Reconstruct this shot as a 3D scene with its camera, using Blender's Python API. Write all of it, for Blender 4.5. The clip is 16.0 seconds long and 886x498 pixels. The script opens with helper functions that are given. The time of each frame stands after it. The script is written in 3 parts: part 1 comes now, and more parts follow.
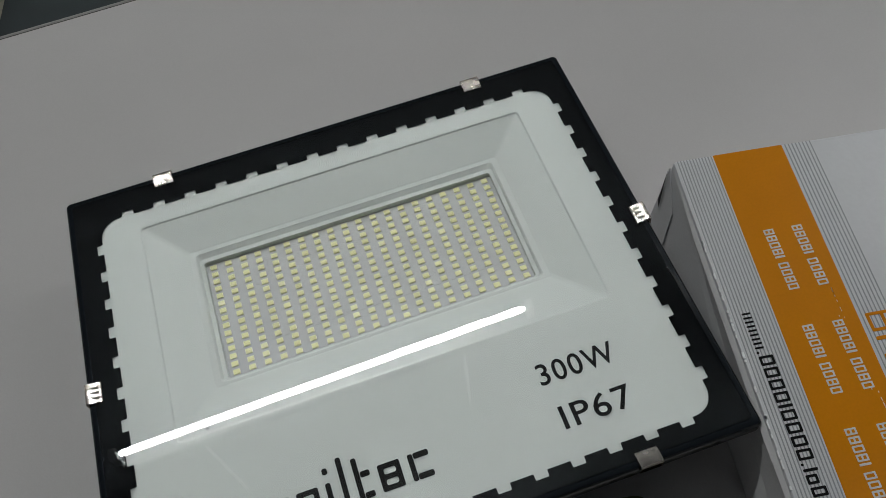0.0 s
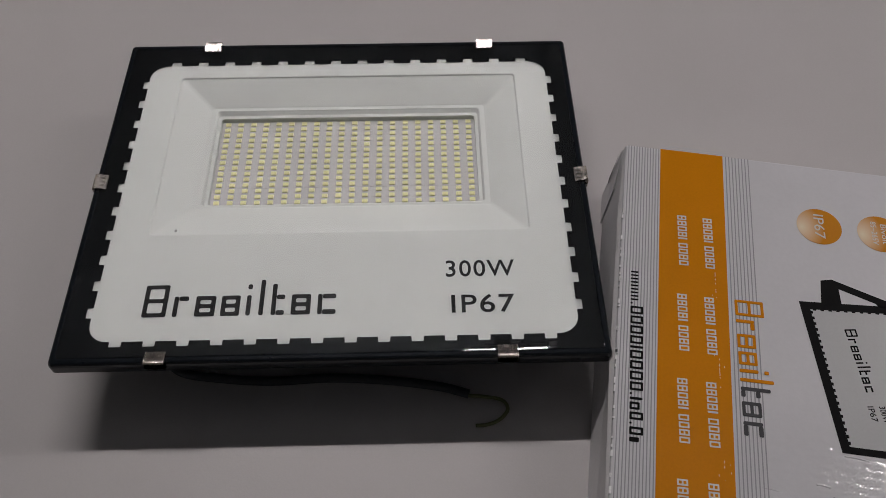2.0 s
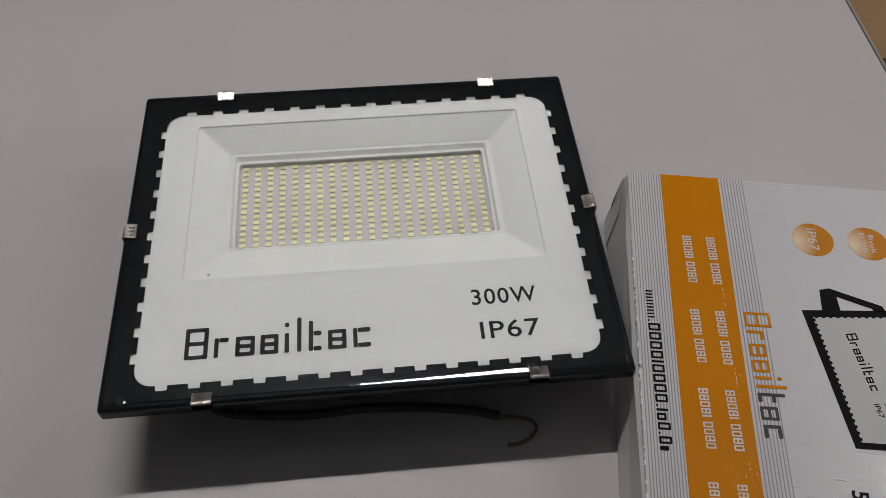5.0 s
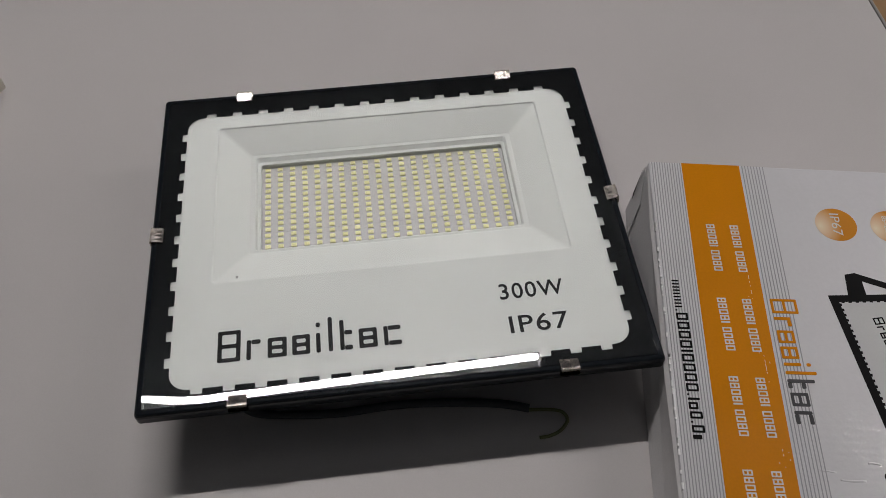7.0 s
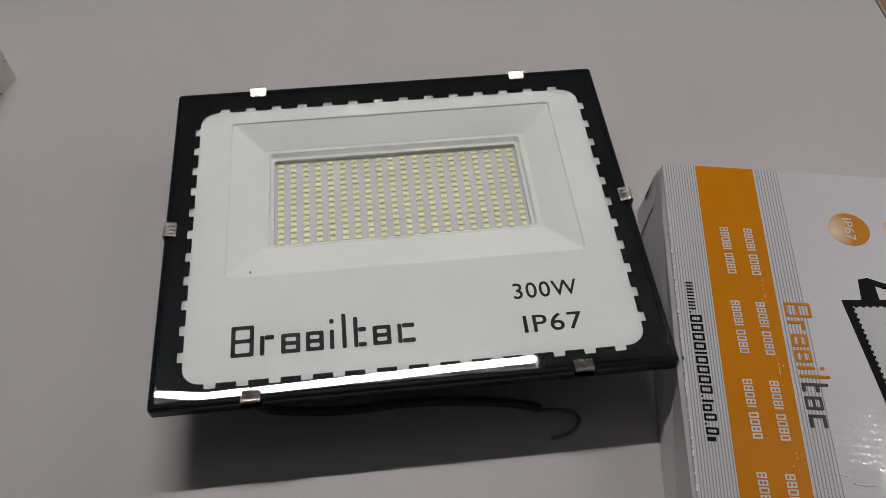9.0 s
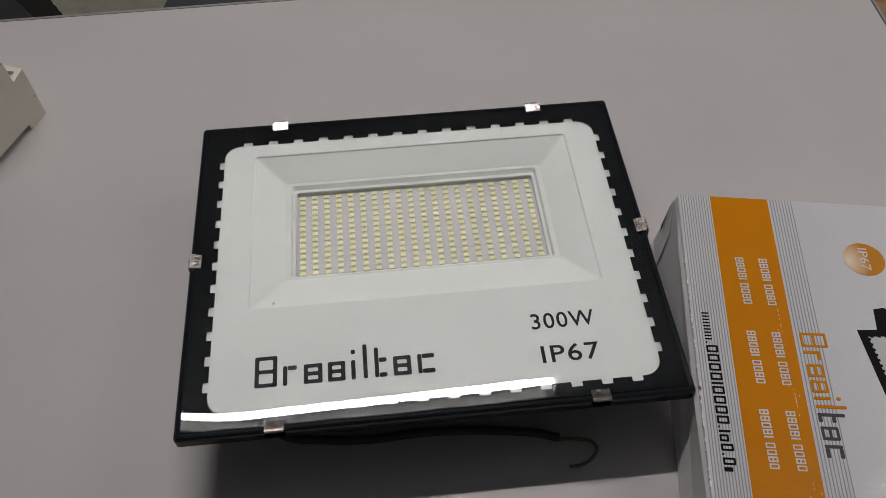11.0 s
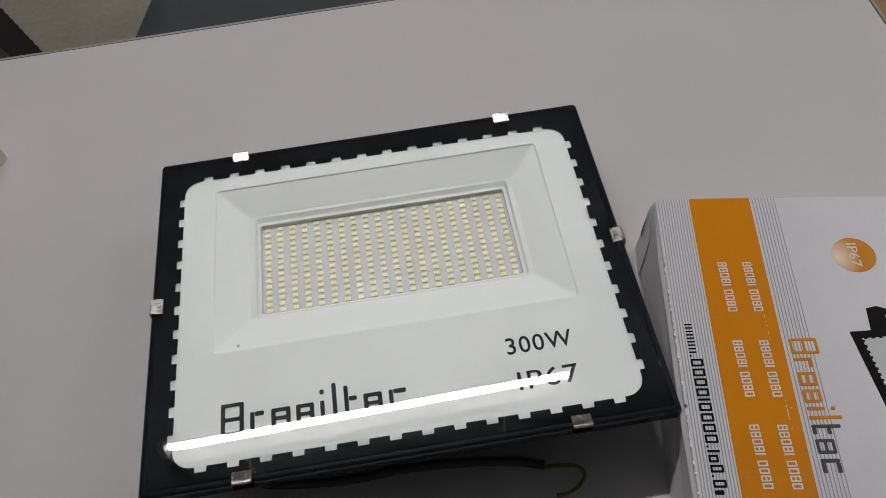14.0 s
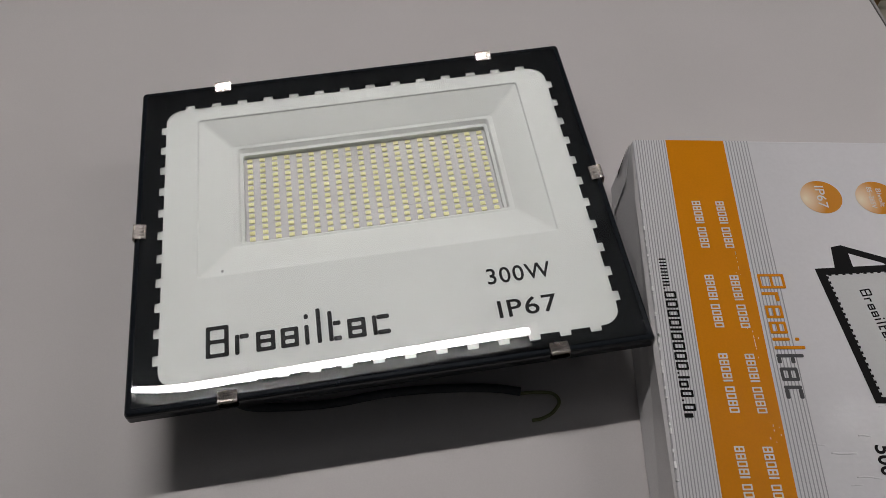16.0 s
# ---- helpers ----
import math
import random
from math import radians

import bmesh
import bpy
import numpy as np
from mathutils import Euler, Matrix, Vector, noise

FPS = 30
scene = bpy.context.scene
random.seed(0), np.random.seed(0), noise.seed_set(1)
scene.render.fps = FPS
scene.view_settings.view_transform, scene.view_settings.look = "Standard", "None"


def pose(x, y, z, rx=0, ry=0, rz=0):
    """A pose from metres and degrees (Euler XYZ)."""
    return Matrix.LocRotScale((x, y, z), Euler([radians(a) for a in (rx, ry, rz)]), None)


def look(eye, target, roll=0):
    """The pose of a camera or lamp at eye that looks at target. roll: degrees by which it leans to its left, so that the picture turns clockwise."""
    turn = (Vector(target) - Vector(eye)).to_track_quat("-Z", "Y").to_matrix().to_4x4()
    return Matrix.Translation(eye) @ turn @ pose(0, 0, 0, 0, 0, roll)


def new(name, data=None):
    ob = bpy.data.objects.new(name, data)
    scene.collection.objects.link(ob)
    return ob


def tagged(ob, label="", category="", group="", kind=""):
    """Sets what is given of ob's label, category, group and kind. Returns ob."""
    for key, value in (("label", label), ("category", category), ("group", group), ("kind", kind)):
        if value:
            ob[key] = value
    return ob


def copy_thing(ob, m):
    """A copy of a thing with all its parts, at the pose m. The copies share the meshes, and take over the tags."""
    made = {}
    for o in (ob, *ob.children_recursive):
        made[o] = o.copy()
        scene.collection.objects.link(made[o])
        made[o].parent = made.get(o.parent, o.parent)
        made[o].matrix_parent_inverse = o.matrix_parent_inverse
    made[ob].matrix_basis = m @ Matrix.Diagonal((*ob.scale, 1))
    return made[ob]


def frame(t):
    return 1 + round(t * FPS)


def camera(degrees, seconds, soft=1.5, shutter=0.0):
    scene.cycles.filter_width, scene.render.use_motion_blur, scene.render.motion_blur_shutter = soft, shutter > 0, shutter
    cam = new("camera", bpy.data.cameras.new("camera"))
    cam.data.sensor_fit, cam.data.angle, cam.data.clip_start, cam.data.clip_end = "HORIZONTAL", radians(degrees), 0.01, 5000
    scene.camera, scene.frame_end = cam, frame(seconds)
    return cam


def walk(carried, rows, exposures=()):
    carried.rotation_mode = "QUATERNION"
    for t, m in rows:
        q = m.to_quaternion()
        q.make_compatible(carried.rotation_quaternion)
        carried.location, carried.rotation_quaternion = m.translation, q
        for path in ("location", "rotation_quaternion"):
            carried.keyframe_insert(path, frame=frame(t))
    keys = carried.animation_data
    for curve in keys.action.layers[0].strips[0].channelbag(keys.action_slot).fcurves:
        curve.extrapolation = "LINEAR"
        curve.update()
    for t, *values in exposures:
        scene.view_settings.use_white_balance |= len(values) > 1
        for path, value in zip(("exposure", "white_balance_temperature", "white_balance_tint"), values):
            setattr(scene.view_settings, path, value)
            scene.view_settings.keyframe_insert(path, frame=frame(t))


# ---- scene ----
cam = camera(55.3, 16.0, soft=0.85)
PATH = [
    (0, (-0.0068, -0.2458, 1.2867), (0.1031, 0.2910, 0.3910), -8.22),
    (0.2, (0.0007, -0.2494, 1.2923), (0.1173, 0.2926, 0.4006), -8.65),
    (0.5, (-0.0050, -0.2767, 1.2999), (0.1167, 0.2793, 0.4175), -6.95),
    (0.7, (-0.0035, -0.3021, 1.3069), (0.0908, 0.2547, 0.4217), -5.91),
    (1, (-0.0022, -0.3186, 1.3076), (0.0694, 0.2347, 0.4181), -3.07),
    (1.2, (0.0046, -0.3355, 1.3090), (0.0653, 0.2182, 0.4190), -1.16),
    (1.5, (0.0329, -0.3624, 1.3160), (0.0837, 0.2265, 0.4482), 1.20),
    (1.7, (0.0464, -0.3804, 1.3159), (0.0930, 0.2192, 0.4552), 1.65),
    (2, (0.0645, -0.3992, 1.3100), (0.0830, 0.2032, 0.4502), 0.38),
    (2.3, (0.0554, -0.4200, 1.3241), (0.0595, 0.1882, 0.4682), -1.11),
    (2.5, (0.0316, -0.4177, 1.3310), (0.0375, 0.1975, 0.4801), -2.17),
    (2.8, (-0.0083, -0.4144, 1.3409), (0.0219, 0.2050, 0.4936), -1.88),
    (3, (-0.0066, -0.4132, 1.3370), (0.0558, 0.2066, 0.4917), -0.38),
    (3.2, (-0.0012, -0.4160, 1.3322), (0.0974, 0.2015, 0.4886), 1.72),
    (5.3, (0.0137, -0.4113, 1.3413), (0.0781, 0.2176, 0.5029), 0.69),
    (5.5, (0.0012, -0.4096, 1.3432), (0.0621, 0.2209, 0.5057), 0.03),
    (6, (-0.0002, -0.3964, 1.3352), (0.0742, 0.2235, 0.4910), 0.50),
    (6.5, (0.0020, -0.4049, 1.3398), (0.0756, 0.2145, 0.4952), -0.02),
    (7, (-0.0051, -0.4062, 1.3452), (0.0654, 0.2059, 0.4950), -0.31),
    (7.5, (-0.0064, -0.4045, 1.3406), (0.0635, 0.2118, 0.4934), -1.25),
    (8, (-0.0170, -0.4064, 1.3418), (0.0531, 0.2069, 0.4924), -0.82),
    (8.5, (-0.0186, -0.4037, 1.3412), (0.0505, 0.2112, 0.4929), -0.47),
    (9, (-0.0202, -0.4062, 1.3430), (0.0570, 0.2070, 0.4942), 1.08),
    (9.2, (-0.0274, -0.4080, 1.3474), (0.0441, 0.2081, 0.5002), 1.27),
    (11.3, (-0.0191, -0.4061, 1.3586), (0.0397, 0.2292, 0.5247), -0.66),
    (11.5, (-0.0168, -0.4115, 1.3566), (0.0423, 0.2232, 0.5222), -0.66),
    (12, (-0.0149, -0.4159, 1.3538), (0.0610, 0.2197, 0.5215), 0.57),
    (12.5, (-0.0246, -0.4234, 1.3597), (0.0499, 0.2103, 0.5258), 2.03),
    (12.9, (-0.0271, -0.4409, 1.3821), (0.0325, 0.2137, 0.5632), 1.97),
    (13, (-0.0227, -0.4447, 1.3891), (0.0211, 0.2286, 0.5846), 1.08),
    (13.2, (0.0151, -0.4375, 1.3835), (0.0358, 0.2525, 0.5924), -1.11),
    (13.5, (0.0572, -0.3989, 1.3648), (0.0832, 0.2629, 0.5500), -5.56),
    (13.7, (0.0424, -0.3831, 1.3551), (0.0876, 0.2616, 0.5276), -4.84),
    (14, (0.0199, -0.3755, 1.3492), (0.0578, 0.2572, 0.5120), -6.22),
    (14.5, (0.0098, -0.3609, 1.3588), (0.0760, 0.2744, 0.5254), -4.27),
    (14.8, (0.0156, -0.3597, 1.3469), (0.1600, 0.2608, 0.5123), 1.33),
    (15, (0.0111, -0.3653, 1.3467), (0.1669, 0.2549, 0.5138), 2.13),
    (15.2, (-0.0040, -0.3764, 1.3413), (0.1479, 0.2414, 0.5060), 1.84),
    (15.5, (-0.0062, -0.3921, 1.3373), (0.1135, 0.2089, 0.4847), 2.02),
    (15.7, (-0.0016, -0.3957, 1.3364), (0.0978, 0.1923, 0.4722), 0.78),
    (16, (-0.0018, -0.3979, 1.3470), (0.0787, 0.1880, 0.4794), -1.30),
]
walk(cam, [(t, look(eye, target, roll)) for t, eye, target, roll in PATH],
     [(0, -0.22, 6150, 4), (0.6, -0.25, 6300, 6), (1.0, -0.28, 6500, 11), (1.5, -0.3, 6500, 15), (2, -0.15, 6500, 16), (3, 0.02, 6500, 14), (5.5, 0.05, 6500, 13), (12, 0.05, 6500, 13), (13, 0.06, 6500, 13), (13.5, 0.22, 6350, 12), (14, 0.22, 6350, 12), (15, 0.14, 6450, 13), (16, 0.13, 6500, 13)])

# ---- light: one ceiling tube in a pale room, a dim world ----
world = bpy.data.worlds.new("world")
world.use_nodes = True
world.node_tree.nodes["Background"].inputs[0].default_value = (0.9, 0.95, 1.0, 1)
world.node_tree.nodes["Background"].inputs[1].default_value = 0.05
scene.world = world
TUBE = 177.0

TABLE_Z, FACE_Z, FLOOR_Z = 0.745, 0.810, 0.0
LAMP_CY = 0.0158          # middle of the floodlight across the table


# ---- materials ----
def material(name, colour, rough=0.5, metal=0.0, vary=0.06, scale=40.0, fine=600.0, bump=0.0, coat=0.0,
             rough_vary=0.08, spec=0.5, blotch=None, film=0.0):
    m = bpy.data.materials.new(name)
    m.use_nodes = True
    n, l = m.node_tree.nodes, m.node_tree.links
    b = n["Principled BSDF"]
    b.inputs["Metallic"].default_value = metal
    b.inputs["Specular IOR Level"].default_value = spec
    b.inputs["Coat Weight"].default_value = coat
    b.inputs["Coat Roughness"].default_value = 0.08
    co = n.new("ShaderNodeTexCoord")
    big = n.new("ShaderNodeTexNoise")
    big.inputs["Scale"].default_value, big.inputs["Detail"].default_value = scale, 5
    l.new(co.outputs["Object"], big.inputs["Vector"])
    small = n.new("ShaderNodeTexNoise")
    small.inputs["Scale"].default_value, small.inputs["Detail"].default_value = fine, 3
    l.new(co.outputs["Object"], small.inputs["Vector"])
    add = n.new("ShaderNodeMath")
    add.operation = "ADD"
    l.new(big.outputs["Fac"], add.inputs[0])
    l.new(small.outputs["Fac"], add.inputs[1])
    ramp = n.new("ShaderNodeMapRange")
    ramp.inputs["From Min"].default_value, ramp.inputs["From Max"].default_value = 0.6, 1.4
    l.new(add.outputs[0], ramp.inputs["Value"])
    mix = n.new("ShaderNodeMix")
    mix.data_type = "RGBA"
    lo = [max(0, c * (1 - vary)) for c in colour]
    hi = [min(1, c * (1 + vary)) for c in colour]
    mix.inputs["A"].default_value, mix.inputs["B"].default_value = (*lo, 1), (*hi, 1)
    l.new(ramp.outputs[0], mix.inputs["Factor"])
    out = mix.outputs["Result"]
    if blotch:
        spot = n.new("ShaderNodeTexNoise")
        spot.inputs["Scale"].default_value, spot.inputs["Detail"].default_value = blotch[1], 8
        l.new(co.outputs["Object"], spot.inputs["Vector"])
        lim = n.new("ShaderNodeMapRange")
        lim.inputs["From Min"].default_value, lim.inputs["From Max"].default_value = blotch[2], blotch[2] + 0.12
        l.new(spot.outputs["Fac"], lim.inputs["Value"])
        mx = n.new("ShaderNodeMix")
        mx.data_type = "RGBA"
        l.new(lim.outputs[0], mx.inputs["Factor"])
        l.new(out, mx.inputs["A"])
        mx.inputs["B"].default_value = (*blotch[0], 1)
        out = mx.outputs["Result"]
    l.new(out, b.inputs["Base Color"])
    rr = n.new("ShaderNodeMapRange")
    rr.inputs["To Min"].default_value = max(0.02, rough - rough_vary)
    rr.inputs["To Max"].default_value = min(1, rough + rough_vary)
    l.new(big.outputs["Fac"], rr.inputs["Value"])
    l.new(rr.outputs[0], b.inputs["Roughness"])
    if bump:
        bp = n.new("ShaderNodeBump")
        bp.inputs["Strength"].default_value, bp.inputs["Distance"].default_value = 1.0, bump
        l.new(small.outputs["Fac"], bp.inputs["Height"])
        l.new(bp.outputs[0], b.inputs["Normal"])
    if film:                         # clear wrapping: a gloss coat with cross ripples, stronger in patches
        b.inputs["Coat Roughness"].default_value = 0.07
        wave = n.new("ShaderNodeTexWave")
        wave.wave_type, wave.bands_direction = "BANDS", "Y"
        for key, value in (("Scale", 58.0), ("Distortion", 2.2), ("Detail", 2.0), ("Detail Scale", 1.6)):
            wave.inputs[key].default_value = value
        l.new(co.outputs["Object"], wave.inputs["Vector"])
        patch = n.new("ShaderNodeTexNoise")
        patch.inputs["Scale"].default_value, patch.inputs["Detail"].default_value = 70.0, 3
        l.new(co.outputs["Object"], patch.inputs["Vector"])
        lift = n.new("ShaderNodeMapRange")
        lift.inputs["From Min"].default_value, lift.inputs["From Max"].default_value = 0.36, 0.54
        l.new(patch.outputs["Fac"], lift.inputs["Value"])
        mul = n.new("ShaderNodeMath")
        mul.operation = "MULTIPLY"
        l.new(wave.outputs["Fac"], mul.inputs[0])
        l.new(lift.outputs[0], mul.inputs[1])
        place = n.new("ShaderNodeSeparateXYZ")
        l.new(co.outputs["Object"], place.inputs[0])
        loose = n.new("ShaderNodeMapRange")          # the film lies loose on the near half only
        loose.inputs["From Min"].default_value, loose.inputs["From Max"].default_value = -0.205, -0.235
        l.new(place.outputs["Y"], loose.inputs["Value"])
        l.new(loose.outputs[0], b.inputs["Coat Weight"])
        both = n.new("ShaderNodeMath")
        both.operation = "MULTIPLY"
        l.new(mul.outputs[0], both.inputs[0])
        l.new(loose.outputs[0], both.inputs[1])
        fb = n.new("ShaderNodeBump")
        fb.inputs["Strength"].default_value, fb.inputs["Distance"].default_value = 1.0, film
        l.new(both.outputs[0], fb.inputs["Height"])
        l.new(fb.outputs[0], b.inputs["Coat Normal"])
    return m


def glow(name, colour, strength):
    m = bpy.data.materials.new(name)
    m.use_nodes = True
    b = m.node_tree.nodes["Principled BSDF"]
    b.inputs["Base Color"].default_value = (0.9, 0.9, 0.9, 1)
    b.inputs["Emission Color"].default_value = (*colour, 1)
    b.inputs["Emission Strength"].default_value = strength
    return m


def clear(name):
    m = bpy.data.materials.new(name)
    m.use_nodes = True
    b = m.node_tree.nodes["Principled BSDF"]
    b.inputs["Base Color"].default_value = (0.93, 0.95, 0.94, 1)
    b.inputs["Transmission Weight"].default_value = 1.0
    b.inputs["Roughness"].default_value = 0.0
    b.inputs["IOR"].default_value = 1.45
    return m


M_TABLE = material("table_laminate", (0.585, 0.560, 0.555), 0.42, vary=0.035, scale=9, fine=900, bump=0.00008, rough_vary=0.05)
M_EDGE = material("table_edge_strip", (0.36, 0.35, 0.34), 0.35, vary=0.08)
M_GROOVE = material("table_groove", (0.06, 0.055, 0.05), 0.6)
M_LEG = material("grey_steel", (0.2, 0.2, 0.21), 0.4, 0.6)
# dark blotches: slight stains, and shade beside the table put into the colour
M_FLOOR = material("floor_tile", (0.43, 0.405, 0.325), 0.42, vary=0.16, scale=4, fine=60, blotch=((0.25, 0.245, 0.20), 3.4, 0.55))
M_WALL = material("wall_paint", (0.38, 0.385, 0.385), 0.8, vary=0.03, scale=3)
M_CEIL = material("ceiling_paint", (0.12, 0.13, 0.14), 0.85, vary=0.02, scale=3)
M_BLACK = material("black_gloss_paint", (0.009, 0.012, 0.016), 0.11, vary=0.2, scale=30, rough_vary=0.06, bump=0.00002, fine=250)
# bluish lift in the colour stands for reflections on the black housing
M_BODY = material("black_body_blue_sheen", (0.070, 0.094, 0.128), 0.42, vary=0.2, bump=0.00006)
M_PRINT = material("black_glass_print", (0.003, 0.0034, 0.004), 0.8, vary=0.2, spec=0.03)
M_WHITE = material("white_reflector", (0.52, 0.535, 0.525), 0.8, vary=0.012, scale=12, rough_vary=0.05, spec=0.05)
M_GLASS = clear("clear_cover_glass")
M_BOARD = material("led_board_white", (0.41, 0.405, 0.42), 0.5, vary=0.03, spec=0.25)
M_LEDBODY = material("led_package", (0.74, 0.71, 0.40), 0.35, vary=0.03)
M_PHOS = material("led_phosphor", (0.71, 0.69, 0.36), 0.15, vary=0.08, scale=300)
M_TRACE = material("board_trace", (0.43, 0.425, 0.44), 0.16, vary=0.05, scale=200, spec=0.9)
M_CLIP = material("bright_steel_clip", (0.86, 0.80, 0.74), 0.24, 1.0, vary=0.12, scale=160, rough_vary=0.12, bump=0.00003, fine=400)
M_INK = material("black_ink", (0.004, 0.004, 0.0045), 0.6, vary=0.15, spec=0.12)
M_SPECK = material("grey_speck", (0.2, 0.2, 0.2), 0.6)
M_CARTON = material("white_carton", (0.70, 0.695, 0.715), 0.36, vary=0.03, scale=25, fine=300, bump=0.00006, rough_vary=0.1, spec=0.35, film=0.00022)
M_CARTSIDE = material("carton_side", (0.70, 0.69, 0.69), 0.5, vary=0.06, scale=25, bump=0.00008)
M_ORANGE = material("orange_ink", (0.71, 0.25, 0.000), 0.4, vary=0.05, scale=30, rough_vary=0.08, spec=0.08, film=0.00022)
M_LINE = material("grey_ink", (0.37, 0.375, 0.39), 0.5, vary=0.1, spec=0.2)
M_LOGOGREY = material("dark_grey_ink", (0.07, 0.07, 0.075), 0.5, vary=0.1, spec=0.2)
M_WHITEINK = material("white_ink", (0.75, 0.74, 0.70), 0.4, vary=0.05)
M_DRAWFACE = material("light_grey_ink", (0.50, 0.51, 0.51), 0.35, vary=0.04)
M_FILM = material("clear_film_crease", (0.70, 0.695, 0.715), 0.15, vary=0.03, rough_vary=0.06, spec=0.8)
M_WORN = material("worn_carton_edge", (0.86, 0.86, 0.86), 0.5, vary=0.1)
M_CABLE = material("black_rubber_cable", (0.006, 0.006, 0.006), 0.6, vary=0.2)
# black cable, colour lightened so that it fades into the shadow around it
M_SHEATH = material("lifted_black_sheath", (0.042, 0.046, 0.054), 0.7, vary=0.2)
M_WIRE = material("olive_wire", (0.15, 0.16, 0.07), 0.45, vary=0.2)
M_BREAKER = material("cream_breaker_plastic", (0.76, 0.72, 0.62), 0.45, vary=0.04, scale=60, bump=0.00005)
M_TOGGLE = material("orange_plastic", (0.84, 0.25, 0.015), 0.4, vary=0.06)
# darker copy of the breaker cream, with the recess shade in its colour
M_RECESS = material("shaded_cream_plastic", (0.42, 0.38, 0.29), 0.5, vary=0.05)
M_SCREW = material("zinc_screw", (0.45, 0.46, 0.48), 0.35, 1.0)
# shade inside gaps and holes, painted on as dark pieces
M_HOLESHADE = material("hole_shade", (0.03, 0.03, 0.03), 0.7)
M_FABRIC = material("dark_grey_fabric", (0.058, 0.069, 0.073), 0.9, vary=0.18, scale=30, fine=1200, bump=0.0004)
M_BLKFAB = material("black_mesh_fabric", (0.024, 0.026, 0.027), 0.85, vary=0.3, scale=40, fine=900, bump=0.0005)
M_MESH = material("black_mesh", (0.008, 0.007, 0.006), 0.9, vary=0.4, scale=60, fine=700, bump=0.0004)
M_CARD = material("brown_cardboard", (0.36, 0.22, 0.11), 0.8, vary=0.1, scale=14, fine=200, bump=0.0001)
# brown cardboard with the shade under a lid put into its colour
M_CARDSHADE = material("shaded_cardboard", (0.10, 0.055, 0.02), 0.85, vary=0.15, scale=14)
M_SHEET = material("pale_cardboard", (0.44, 0.38, 0.30), 0.8, vary=0.06, scale=6)
M_BLACKFILL = material("matt_black_fill", (0.006, 0.006, 0.006), 0.75, vary=0.3)
M_TUBE = glow("tube_glow", (1.0, 0.96, 0.93), TUBE)
M_BATTEN = material("grey_batten", (0.03, 0.03, 0.03), 0.6)
M_FIX = material("white_fixture", (0.8, 0.8, 0.8), 0.5)


# ---- mesh helpers ----
def part(name, bm, mat, parent=None, label="", smooth=False):
    me = bpy.data.meshes.new(name)
    bmesh.ops.recalc_face_normals(bm, faces=bm.faces)
    if smooth:
        for f in bm.faces:
            f.smooth = True
    bm.to_mesh(me)
    bm.free()
    for m in (mat if isinstance(mat, (list, tuple)) else [mat]):
        me.materials.append(m)
    ob = new(name, me)
    if parent:
        ob.parent = parent
    if label:
        ob["label"] = label
    return ob


def empty(name, m):
    ob = new(name)
    ob.matrix_world = m
    bpy.context.view_layer.update()
    return ob


def box(bm, x0, x1, y0, y1, z0, z1, bevel=0.0, seg=2, mat=0):
    r = bmesh.ops.create_cube(bm, size=1)
    vs = r["verts"]
    for v in vs:
        v.co = Vector(((x0 + x1) / 2 + v.co.x * (x1 - x0), (y0 + y1) / 2 + v.co.y * (y1 - y0), (z0 + z1) / 2 + v.co.z * (z1 - z0)))
    fs = {f for v in vs for f in v.link_faces}
    for f in fs:
        f.material_index = mat
    if bevel:
        es = list({e for v in vs for e in v.link_edges})
        bmesh.ops.bevel(bm, geom=es, offset=bevel, segments=seg, affect="EDGES", profile=0.5)
    return bm


def cube(x0, x1, y0, y1, z0, z1, bevel=0.0, seg=2):
    return box(bmesh.new(), x0, x1, y0, y1, z0, z1, bevel, seg)


def round_rect(x0, x1, y0, y1, r, n=6):
    r = max(r, 1e-5)
    pts = []
    for cx, cy, a in ((x1 - r, y1 - r, 0), (x0 + r, y1 - r, 90), (x0 + r, y0 + r, 180), (x1 - r, y0 + r, 270)):
        for i in range(n + 1):
            t = radians(a + 90 * i / n)
            pts.append((cx + r * math.cos(t), cy + r * math.sin(t)))
    return pts


def loft(bm, loops, cap_first=False, cap_last=False):
    rings = [[bm.verts.new(p) for p in lp] for lp in loops]
    for a, b in zip(rings, rings[1:]):
        for i in range(len(a)):
            j = (i + 1) % len(a)
            bm.faces.new((a[i], a[j], b[j], b[i]))
    if cap_first:
        bm.faces.new(rings[0])
    if cap_last:
        bm.faces.new(rings[-1])
    return bm


def rect_loft(specs, cap_first=False, cap_last=False, n=6):
    """specs: x0, x1, y0, y1, corner radius, z for each ring."""
    return loft(bmesh.new(), [[(x, y, s[5]) for x, y in round_rect(*s[:5], n)] for s in specs], cap_first, cap_last)


def plate(pts, z0, z1, holes=()):
    """A flat sheet with an outline and holes, from z0 up to z1."""
    bm = bmesh.new()
    edges = []
    for lp in (pts, *holes):
        vs = [bm.verts.new((x, y, z1)) for x, y in lp]
        edges += [bm.edges.new((vs[i], vs[(i + 1) % len(vs)])) for i in range(len(vs))]
    bmesh.ops.triangle_fill(bm, use_beauty=True, edges=edges)
    if z1 - z0 > 1e-6:
        r = bmesh.ops.extrude_face_region(bm, geom=list(bm.faces))
        for v in (g for g in r["geom"] if isinstance(g, bmesh.types.BMVert)):
            v.co.z = z0
    return bm


